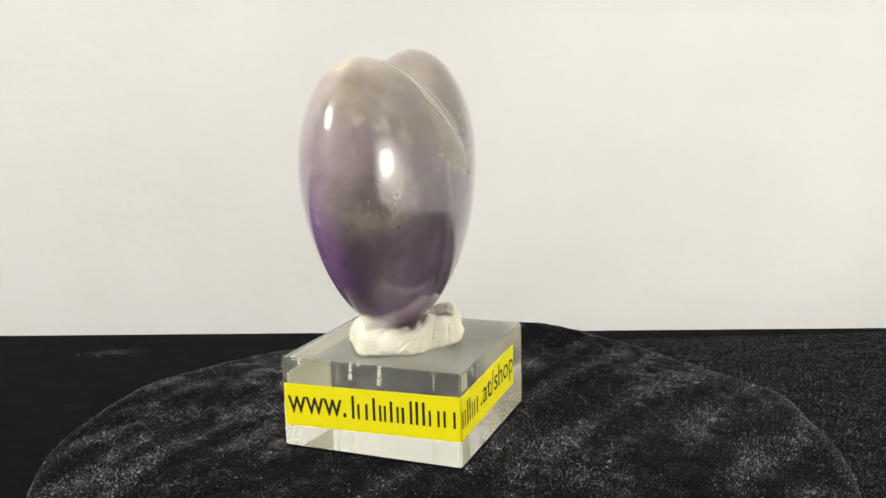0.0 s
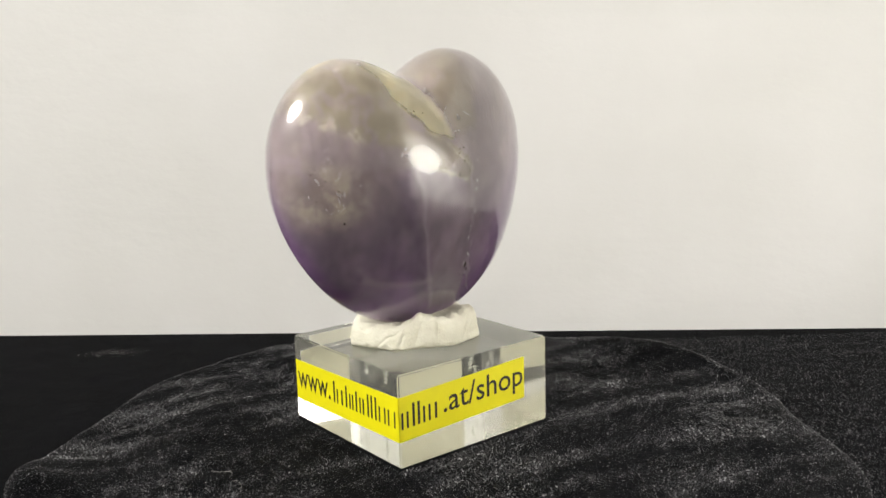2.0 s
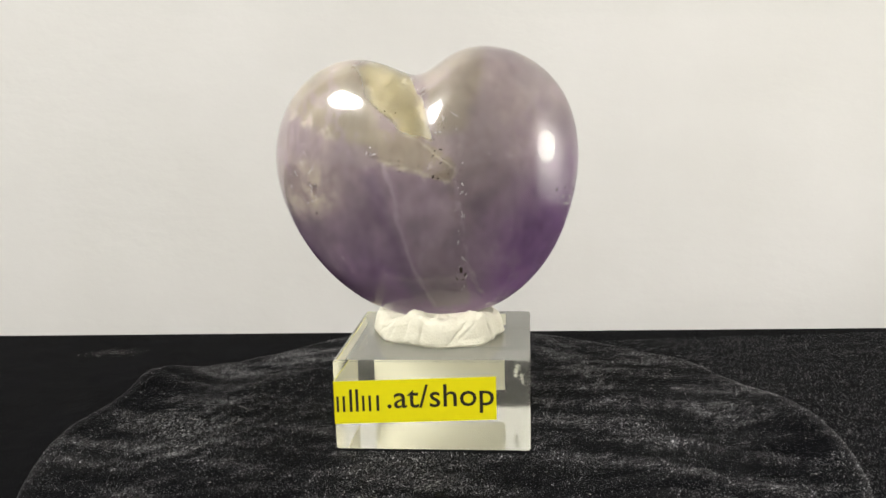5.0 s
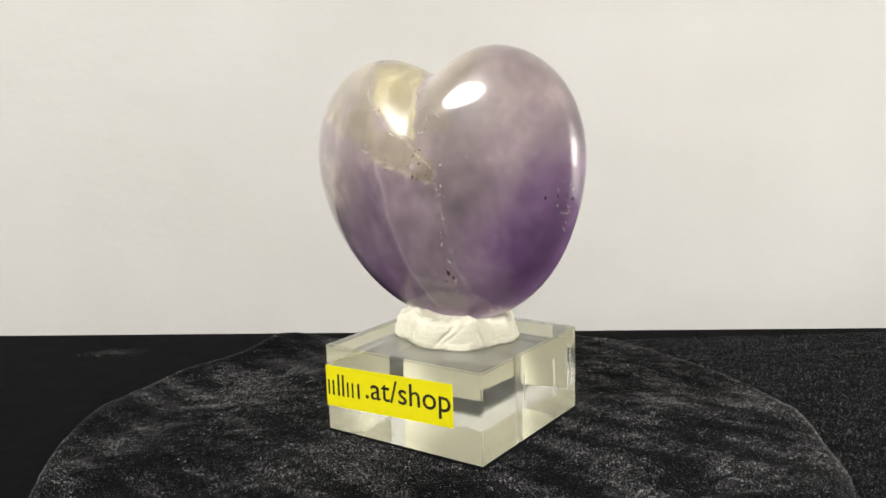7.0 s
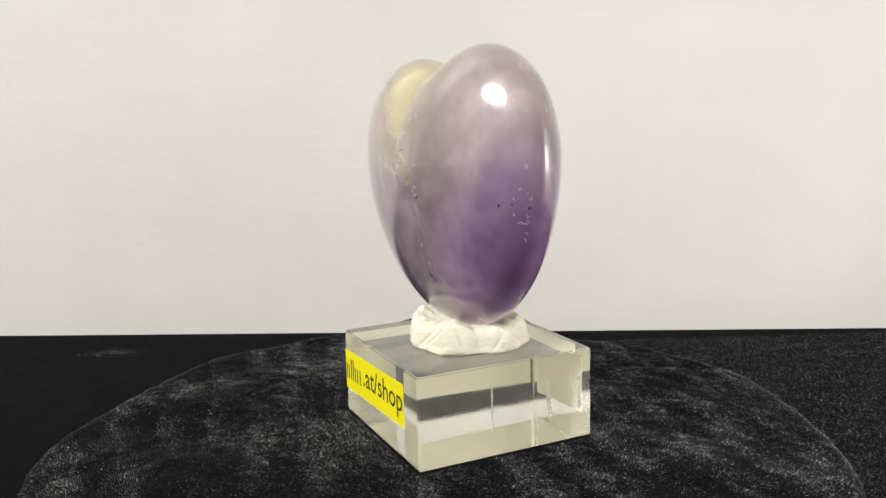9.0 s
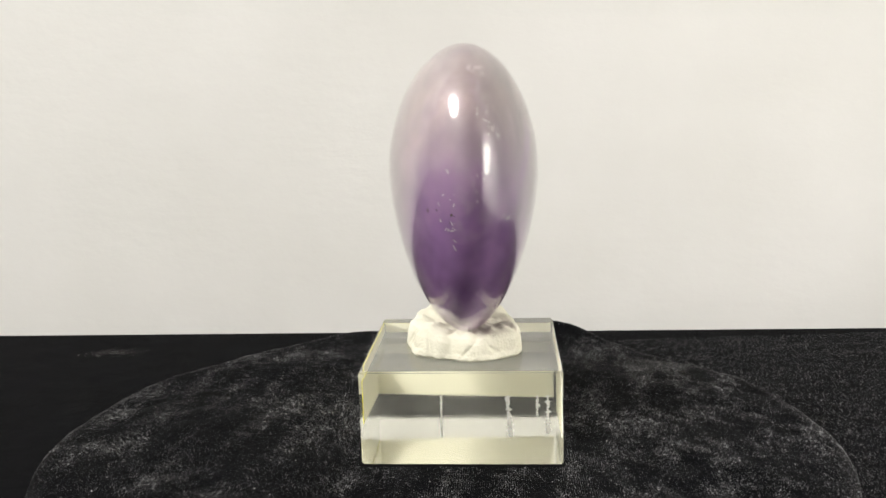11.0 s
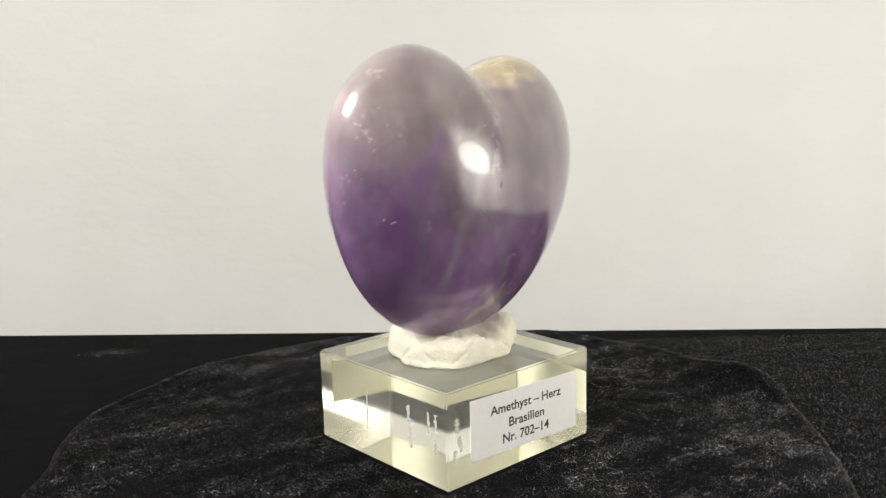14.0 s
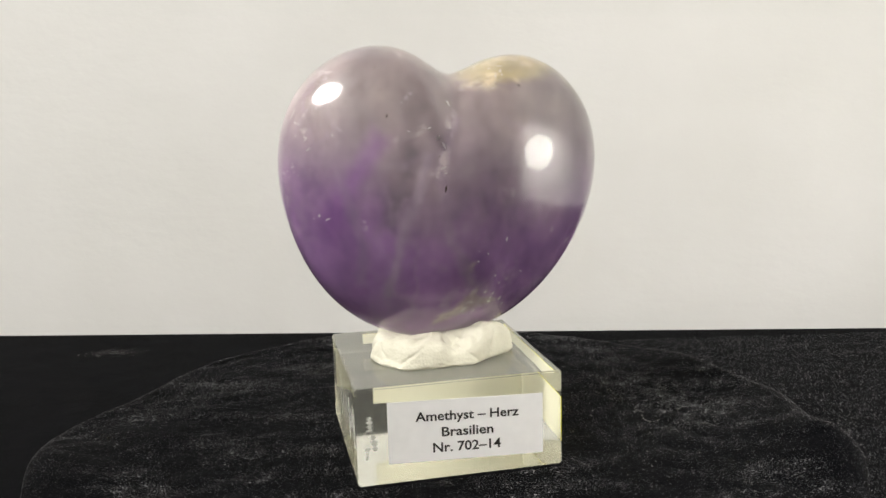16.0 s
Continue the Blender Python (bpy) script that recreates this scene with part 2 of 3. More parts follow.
def mat_skin():
    m, t, p = material("polished_amethyst_skin")
    p.inputs["Base Color"].default_value = (0.97, 0.955, 0.975, 1)
    p.inputs["Transmission Weight"].default_value = 1
    p.inputs["IOR"].default_value = 1.55
    p.inputs["Coat Weight"].default_value = 0.9
    p.inputs["Coat Roughness"].default_value = 0.24
    r = ramp(t, grain(t, 140, 4).outputs[0], [(0.35, (0.065, 0.065, 0.065)), (0.7, (0.115, 0.115, 0.115))])
    # the cream vein is unpolished and pitted
    f = Field(t, 5.0)
    rag = grain(t, 160, 6, 0.65).outputs[0]
    vein = f.sums("MULTIPLY", f.inside(VEIN, 0.5), f.step(f.x, -3, 1))
    t.links.new(f.sums("ADD", r.outputs[0], f.sums("MULTIPLY", vein, 0.32)), p.inputs["Roughness"])
    first = bump(t, grain(t, 60, 2).outputs[0], p, 0.03, 0.001)
    bump(t, f.sums("MULTIPLY", vein, f.sums("SUBTRACT", rag, 1.0)), p, 0.6, 0.0012, first)
    return m


TABLECLOTH = mat_velvet("black_tablecloth", 0.005)
WALL, VELVET, ACRYLIC, AMETHYST, SKIN = mat_wall(), mat_velvet("black_velvet", 0.014), mat_acrylic(), mat_amethyst(), mat_skin()
PILE_WITH_GLINTS, PAINTED_GLINTS = mat_pile_with_glints(), mat_painted_glints()
ROOM = mat_plain("room_paint", (0.55, 0.54, 0.52), 0.8, 0.05, 6, 0.001)
BOARD = mat_plain("white_board", (0.8, 0.79, 0.77), 0.6, 0.02, 12, 0.001)
RESIDUE = mat_plain("glue_residue", (0.86, 0.86, 0.82), 0.6, 0.05, 900)
FLAKE = mat_plain("pale_quartz", (0.50, 0.465, 0.46), 0.3, 0.15, 900)
FLAKE.node_tree.nodes["Principled BSDF"].inputs["Transmission Weight"].default_value = 0.6
LINT = mat_plain("lint", (0.55, 0.54, 0.52), 0.9)
SPECK = mat_plain("rust_speck", (0.035, 0.022, 0.012), 0.6)
YELLOW = mat_plain("yellow_sticker", (0.90, 0.82, 0.005), 0.45, 0.02)
BACKING = mat_plain("label_backing", (0.86, 0.84, 0.66), 0.7, 0.02)
PAPER = mat_plain("white_sticker", (0.89, 0.89, 0.875), 0.5, 0.02)
INK = mat_plain("black_ink", (0.02, 0.018, 0.015), 0.5)
PUTTY = mat_putty()


# ---- building helpers ----
def part(name, bm, mat, parent=None, label="", smooth=False):
    me = bpy.data.meshes.new(name)
    bm.to_mesh(me)
    bm.free()
    me.materials.append(mat)
    if smooth:
        me.polygons.foreach_set("use_smooth", [True] * len(me.polygons))
    ob = new(name, me)
    ob.parent = parent
    if label:
        tagged(ob, label)
    return ob


def box(bm, x0, x1, y0, y1, z0, z1):
    made = bmesh.ops.create_cube(bm, size=1)["verts"]
    for v in made:
        v.co = ((x0 + x1) / 2 + v.co.x * (x1 - x0), (y0 + y1) / 2 + v.co.y * (y1 - y0), (z0 + z1) / 2 + v.co.z * (z1 - z0))
    return made


def grid_mesh(name, points, closed, mat):
    """A mesh from rows of points (array rows x columns x 3); closed joins the last column to the first."""
    rows, cols = points.shape[:2]
    i, j = np.meshgrid(np.arange(rows - 1), np.arange(cols if closed else cols - 1), indexing="ij")
    k = (j + 1) % cols
    faces = np.stack([i * cols + j, i * cols + k, (i + 1) * cols + k, (i + 1) * cols + j], -1).reshape(-1, 4)
    me = bpy.data.meshes.new(name)
    me.from_pydata(points.reshape(-1, 3).tolist(), [], faces.tolist())
    me.materials.append(mat)
    me.polygons.foreach_set("use_smooth", [True] * len(me.polygons))
    return new(name, me)


# ---- setting ----
# The back wall stands slightly turned behind the table; plain walls close the room.
def slab(name, where, x, y, z, mat, label, category):
    bm = bmesh.new()
    box(bm, *x, *y, *z)
    ob = part(name, bm, mat)
    ob.matrix_world = where
    return tagged(ob, label, category, kind="structure")


slab("wall_back", pose(0.005, 0.2095, TABLE_Z, 0, 0, -4.5), (-1.4, 1.2), (0, 0.1), (0, 1.4), WALL, "white painted wall with faint uneven brush marks", "wall")
table = slab("table_cover", pose(0, 0, TABLE_Z), (-1.3, 1.1), (-1.1, 0.4), (-0.02, 0), TABLECLOTH, "black velvet cloth spread flat over the table", "tablecloth")
slab("wall_right", pose(0.27, 0, TABLE_Z), (0, 0.03), (-0.175, 0.188), (0, 0.5), BOARD, "plain white board beside the table", "wall")
slab("wall_left", pose(-1.3, 0, TABLE_Z), (-0.1, 0), (-1.2, 0.45), (-0.02, 1.4), ROOM, "plain off-white room wall", "wall")
slab("wall_far", pose(1.1, 0, TABLE_Z), (0, 0.1), (-1.2, 0.45), (-0.02, 1.4), ROOM, "plain off-white room wall", "wall")
slab("wall_front", pose(0, -1.1, TABLE_Z), (-1.3, 1.1), (-0.1, 0), (-0.02, 1.4), ROOM, "plain off-white room wall", "wall")
slab("ceiling", pose(0, 0, TABLE_Z + 1.4), (-1.4, 1.2), (-1.2, 0.45), (0, 0.1), ROOM, "plain off-white ceiling", "ceiling")


# ---- velvet cover over the turntable ----
# the clear block on it: where it stands, half its sides and its height
BX, BY, HALF_X, HALF_Y, TALL = -0.00819, 0.00074, 0.025, 0.0252, 0.02433


class Waves:
    """Smooth random relief over the plane: waves of one length in many directions."""

    def __init__(self, seed, length, count=9, stretch=1.0):
        rng = np.random.default_rng(seed)
        a = rng.uniform(0, 2 * np.pi, count)
        k = 2 * np.pi / (length * rng.uniform(0.6, 1.7, count))
        self.kx, self.ky, self.ph = k * np.cos(a) / stretch, k * np.sin(a), rng.uniform(0, 2 * np.pi, count)

    def at(self, x, y):
        return sum(np.sin(a * x + b * y + c) for a, b, c in zip(self.kx, self.ky, self.ph)) / len(self.kx) ** 0.5


SWELL, CREASE, CRUSH, COMB = Waves(3, 0.05), Waves(5, 0.016), Waves(8, 0.014, 12, 2.2), Waves(11, 0.006)
TUFT = Waves(31, 0.0055, 14, 2.0)


def hump(ang, at, width):
    gap = (ang - radians(at) + np.pi) % (2 * np.pi) - np.pi
    return np.exp(-(gap / radians(width)) ** 2)


def rim_radius(ang):
    edge = 0.1078 + 0.0015 * np.sin(2 * ang + 1) + 0.0012 * np.sin(5 * ang + 2) + 0.0008 * np.sin(11 * ang)
    return edge + 0.0015 * hump(ang, 276, 14) + 0.004 * hump(ang, 246, 7) - 0.0042 * hump(ang, 208, 15) + 0.003 * hump(ang, 34, 8) - 0.003 * hump(ang, 55, 9) - 0.0035 * hump(ang, 10, 18) + 0.002 * hump(ang, 83, 12)


def cover_point(ang, s):
    """The cloth at an angle, s from 0 (middle) over 1 (rim) to 2 (hem)."""
    edge = rim_radius(ang)
    flat, bend = np.clip(s, 0, 1), np.clip(s - 1, 0, 1)
    turn = np.minimum(bend * 2.2, 1) * np.pi / 2
    hang = np.clip((bend - 0.45) / 0.55, 0, 1)
    r = edge * (0.93 * flat + 0.07 * np.sin(turn)) + hang * (0.002 + 0.0015 * np.sin(23 * ang))
    x, y = r * np.cos(ang), r * np.sin(ang)
    outer = np.clip((r - 0.038) / 0.03, 0, 1)
    z = -0.0002 - 0.0018 * np.clip((r - 0.05) / 0.05, 0, 1) ** 2 - 0.007 * (1 - np.cos(turn)) - 0.0207 * hang
    z = z + (1 - hang) * outer * (0.0006 * SWELL.at(x, y) + 0.0003 * np.abs(CREASE.at(x, y)))
    rim = np.clip((flat - 0.72) / 0.28, 0, 1) ** 2 * (1 - hang)
    z = z + rim * (0.0048 * hump(ang, 249, 9) + 0.0012 * hump(ang, 264, 9) + 0.0046 * hump(ang, 90, 17) + 0.0022 * hump(ang, 290, 26) + 0.0012 * hump(ang, 345, 26) + 0.002 * hump(ang, 190, 20) + 0.002 * hump(ang, 20, 16))
    return x, y, z


def velvet_cover():
    ang = np.linspace(0, 2 * np.pi, 720, endpoint=False)
    rows = [np.stack(cover_point(ang, np.full_like(ang, s)), -1) for s in np.concatenate([np.linspace(0.003, 1, 130), np.linspace(1.02, 2, 40)])]
    base = new("turntable")
    cloth = grid_mesh("cloth", np.array(rows), True, VELVET)
    cloth.parent = base
    # the pile: short fibres, combed flat in crushed patches
    rng = np.random.default_rng(21)
    gx, gy = np.meshgrid(np.arange(-0.108, 0.108, 0.00055), np.arange(-0.108, 0.108, 0.00020))
    gx, gy = gx.ravel() + rng.normal(0, 0.00010, gx.size), gy.ravel() + rng.uniform(-0.0001, 0.0001, gy.size)
    a, s = np.arctan2(gy, gx), np.hypot(gx, gy)
    s = s / (0.93 * rim_radius(a))
    tuft = TUFT.at(gx, gy) + 0.7 * TUFT.at(gy + 0.4, gx * 2) + 0.5 * CRUSH.at(gy + 0.3, gx)
    crushed = 0.9 * CRUSH.at(gy + 0.3, gx) + 0.55 * SWELL.at(gx + 0.2, gy) + 0.35 * COMB.at(gx, gy) + 0.25 * tuft
    thick = np.clip(0.68 + 0.28 * crushed, 0.3, 1)
    keep = (rng.uniform(0, 1, gx.size) < thick) & (s < 1) & ((np.abs(gx - BX) > HALF_X + 0.0003) | (np.abs(gy - BY) > HALF_Y + 0.0003))
    a = np.concatenate([a[keep], rng.uniform(-np.pi, np.pi, 45000)])
    s = np.concatenate([s[keep], rng.uniform(1, 1.5, 45000)])
    n = a.size
    root = np.stack(cover_point(a, s), -1)
    da, ds = np.stack(cover_point(a + 0.004, s), -1) - root, np.stack(cover_point(a, s + 0.01), -1) - root
    up = np.cross(ds, da)
    up /= np.linalg.norm(up, axis=1)[:, None] + 1e-12
    up *= np.sign(up[:, 2] + 0.05)[:, None]
    x, y = root[:, 0], root[:, 1]
    way = 3.0 + 0.8 * CRUSH.at(x, y) + 0.5 * COMB.at(x, y) + rng.normal(0, 0.7, n)
    patch = np.clip(0.4 + 0.5 * CRUSH.at(y + 0.3, x) + 0.25 * COMB.at(x, y) + 0.45 * SWELL.at(x + 0.2, y) + 0.12 * np.clip((s - 0.82) / 0.2, 0, 1) - 0.1, 0, 1)
    lean = np.clip(0.35 + 2.2 * patch ** 2 + rng.normal(0, 0.25, n), 0.05, 3.0)
    flow = np.stack([np.cos(way), np.sin(way), 0 * way], -1)
    fibre = up + flow * lean[:, None]
    fibre /= np.linalg.norm(fibre, axis=1)[:, None]
    side = np.cross(fibre, rng.normal(0, 1, (n, 3)))
    side /= np.linalg.norm(side, axis=1)[:, None]
    tuft = TUFT.at(x, y) + 0.7 * TUFT.at(y + 0.4, x * 2)
    size = (rng.uniform(0.5, 1.0, n) * (0.00018 + 0.00024 * patch) * np.clip(1.0 + 0.13 * tuft, 0.75, 1.4))[:, None]
    wide = (rng.uniform(0.00004, 0.00010, n) * np.clip(1.03 + 0.14 * tuft, 0.75, 1.4))[:, None]
    # fibres that carry a painted glint, more of them in crushed patches
    glints = rng.uniform(0, 1, n) < 0.04 + 0.10 * patch ** 2
    for name, chosen, wider, longer, mat, label in (("nap", ~glints, 1.0, 1.0, PILE_WITH_GLINTS, "short black velvet fibres, some coloured pale as glints"), ("glint_nap", glints, 1.9, 1.4, PAINTED_GLINTS, "coarse velvet fibres coloured pale grey to stand for glints")):
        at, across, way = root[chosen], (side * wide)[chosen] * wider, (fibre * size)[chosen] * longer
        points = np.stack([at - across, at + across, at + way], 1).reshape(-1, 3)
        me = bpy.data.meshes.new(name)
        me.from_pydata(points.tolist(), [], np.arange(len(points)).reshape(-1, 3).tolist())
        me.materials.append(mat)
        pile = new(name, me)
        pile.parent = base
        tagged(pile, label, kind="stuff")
    for k in range(34):
        b, c = rng.uniform(0, 2 * np.pi), np.sqrt(rng.uniform(0.15, 0.95))
        at = [float(v) for v in cover_point(np.array(b), np.array(c))]
        if max(abs(at[0] - BX), abs(at[1] - BY)) < 0.027:
            continue
        bm = bmesh.new()
        bmesh.ops.create_icosphere(bm, subdivisions=1, radius=0.00013)
        bm.transform(Matrix.Translation((at[0], at[1], at[2] + 0.0003)) @ pose(0, 0, 0, 0, 0, 57 * b) @ Matrix.Diagonal((rng.uniform(0.8, 3), 1, 0.7, 1)))
        part("lint", bm, LINT, base)
    # fine curled threads lying on the pile
    for x0, y0, way0, long, curl in ((-0.0083, -0.0575, 2.4, 0.008, 330), (-0.0060, -0.0585, 0.8, 0.006, -330), (-0.0051, -0.0729, 1.2, 0.004, 240)):
        bm, px, py, head, row = bmesh.new(), x0, y0, way0, []
        for k in range(15):
            spot = [float(v) for v in cover_point(np.array(math.atan2(py, px)), np.array(math.hypot(px, py) / (0.93 * rim_radius(math.atan2(py, px)))))]
            lift = 0.0003 + 0.0003 * math.sin(k * 0.5)
            nx, ny = -math.sin(head) * 0.00003, math.cos(head) * 0.00003
            row.append([bm.verts.new((px + a * nx, py + a * ny, spot[2] + lift + b)) for a, b in ((-1, 0), (1, 0), (0, 0.00005))])
            px, py, head = px + math.cos(head) * long / 14, py + math.sin(head) * long / 14, head + curl * long / 14
        for one, two in zip(row, row[1:]):
            for k in range(3):
                bm.faces.new((one[k], one[(k + 1) % 3], two[(k + 1) % 3], two[k]))
        part("loose_thread", bm, LINT, base, "fine curled pale thread")
    return tagged(base, "round turntable draped in crushed black velvet", "turntable")


cover = velvet_cover()


def table_lint_and_highlight(x, y, long, wide, count, seed):
    """A small fluff of pale fibres on the tablecloth: lint and painted highlight."""
    rng = np.random.default_rng(seed)
    root = np.stack([rng.normal(0, long, count), rng.normal(0, wide, count), np.full(count, 0.0)], -1)
    tip = root + np.stack([rng.normal(0, 0.0007, count), rng.normal(0, 0.0005, count), rng.uniform(0.0001, 0.0006, count)], -1)
    side = np.array((0.00005, 0.00003, 0.00002))
    me = bpy.data.meshes.new("lint_and_highlight")
    me.from_pydata(np.stack([root - side, root + side, tip], 1).reshape(-1, 3).tolist(), [], np.arange(3 * count).reshape(-1, 3).tolist())
    me.materials.append(LINT)
    ob = new("lint_and_highlight", me)
    ob.matrix_world = pose(x, y, TABLE_Z)
    return tagged(ob, "faint pale fibres on the black tablecloth, as lint and as painted velvet highlight", "lint", kind="stuff")


def brushed_nap():
    """The stretch of the tablecloth whose pile is brushed up: short fibres, thinning out to one side."""
    rng = np.random.default_rng(41)
    n = 150000
    x, y = rng.uniform(0.02, 0.262, n), rng.uniform(-0.06, 0.186, n)
    streak = 0.5 + 0.3 * CRUSH.at(x * 0.6, y) + 0.2 * COMB.at(x * 0.5, y)
    keep = (rng.uniform(0, 1, n) < np.clip((x - 0.03) / 0.09, 0, 1) * np.clip(0.35 + 0.6 * streak, 0.2, 1)) & (x * x + y * y > 0.1 ** 2)
    x, y = x[keep], y[keep]
    n = x.size
    way, long = rng.normal(2.8, 0.8, n), rng.uniform(0.0003, 0.0007, n)
    wide = rng.uniform(0.00006, 0.00013, n)
    root = np.stack([x, y, np.zeros(n)], -1)
    tip = root + np.stack([long * np.cos(way), long * np.sin(way), long * rng.uniform(0.3, 1.0, n)], -1)
    side = np.stack([-np.sin(way) * wide, np.cos(way) * wide, 0 * wide], -1)
    me = bpy.data.meshes.new("brushed_nap")
    me.from_pydata(np.stack([root - side, root + side, tip], 1).reshape(-1, 3).tolist(), [], np.arange(3 * n).reshape(-1, 3).tolist())
    # same glint colours; dense fibres paint the right of the table lighter
    me.materials.append(PILE_WITH_GLINTS)
    ob = new("brushed_nap", me)
    ob.parent = table
    return tagged(ob, "brushed black velvet pile, some fibres coloured pale as glints", kind="stuff")


brushed_nap()
# the wide patch imitates a velvet highlight with pale fibres; the small one is lint
table_lint_and_highlight(-0.156, 0.190, 0.0065, 0.0028, 130, 2)
table_lint_and_highlight(-0.127, 0.091, 0.0004, 0.0004, 14, 3)


# ---- clear block ----
# each face: its left lower corner, the way to the right along it, and outwards
FACES = {
    "web": ((-HALF_X, -HALF_Y, 0), (1, 0, 0), (0, -1, 0)),
    "shop": ((HALF_X, -HALF_Y, 0), (0, 1, 0), (1, 0, 0)),
    "bare": ((HALF_X, HALF_Y, 0), (-1, 0, 0), (0, 1, 0)),
    "name": ((-HALF_X, HALF_Y, 0), (0, -1, 0), (-1, 0, 0)),
}


def on_face(face, across, up, out):
    corner, right, outward = (Vector(v) for v in FACES[face])
    return corner + right * across + Vector((0, 0, up)) + outward * out


def sticker(bm, face, x0, x1, low, high, rise, out0, out1):
    """A thin sheet on a face; rise: how much higher its right end is."""
    corners = [(x0, low), (x1, low + rise), (x1, high + rise), (x0, high)]
    inner = [bm.verts.new(on_face(face, x, z, out0)) for x, z in corners]
    outer = [bm.verts.new(on_face(face, x, z, out1)) for x, z in corners]
    bm.faces.new(outer)
    bm.faces.new(inner[::-1]).material_index = 1
    for k in range(4):
        bm.faces.new((inner[k], inner[(k + 1) % 4], outer[(k + 1) % 4], outer[k]))


def lettering(words, face, x0, x1, base, high, rise, parent, bold=0.004):
    """Printed words between x0 and x1; high: the height of the tallest letter over the foot of the lowest."""
    curve = bpy.data.curves.new("lettering", "FONT")
    curve.body, curve.resolution_u, curve.offset = words, 3, bold
    ob = new("lettering", curve)
    me = bpy.data.meshes.new_from_object(ob.evaluated_get(bpy.context.evaluated_depsgraph_get()))
    bpy.data.objects.remove(ob)
    xs, ys = [v.co.x for v in me.vertices], [v.co.y for v in me.vertices]
    w, h = max(xs) - min(xs), max(ys) - min(ys)
    for v in me.vertices:
        fx, fy = (v.co.x - min(xs)) / w, (v.co.y - min(ys)) / h
        v.co = on_face(face, x0 + fx * (x1 - x0), base + fy * high + rise * fx, 0.00014)
    me.materials.clear()
    me.materials.append(INK)
    ob = new("lettering", me)
    ob.parent = parent
    return ob


def bars(face, strokes, base, slope, parent):
    """Plain upright bars (left, width, height) that stand for a name."""
    for left, wide, high in strokes:
        bm = bmesh.new()
        low = base + slope * left
        sticker(bm, face, left, left + wide, low, low + high, slope * wide, 0.00009, 0.00014)
        part("printed_bar", bm, INK, parent)


def flake(face, across, low, high, wide, seed):
    """A ragged upright scrap of old glue."""
    rng = random.Random(seed)
    bm = bmesh.new()
    left, right = [], []
    drift = rng.uniform(-0.4, 0.4) * wide
    for k in range(31):
        z = low + (high - low) * k / 30
        w = wide * rng.choice((0.15, 0.3, 0.35, 0.5, 0.6, 1.0))
        x = across + wide * rng.uniform(-0.12, 0.12) + drift * k / 30
        left.append(bm.verts.new(on_face(face, x - w / 2, z, 0.00008)))
        right.append(bm.verts.new(on_face(face, x + w / 2, z, 0.00008)))
    for k in range(30):
        bm.faces.new((left[k], right[k], right[k + 1], left[k + 1]))
    bmesh.ops.solidify(bm, geom=bm.faces[:], thickness=0.00012)
    return bm


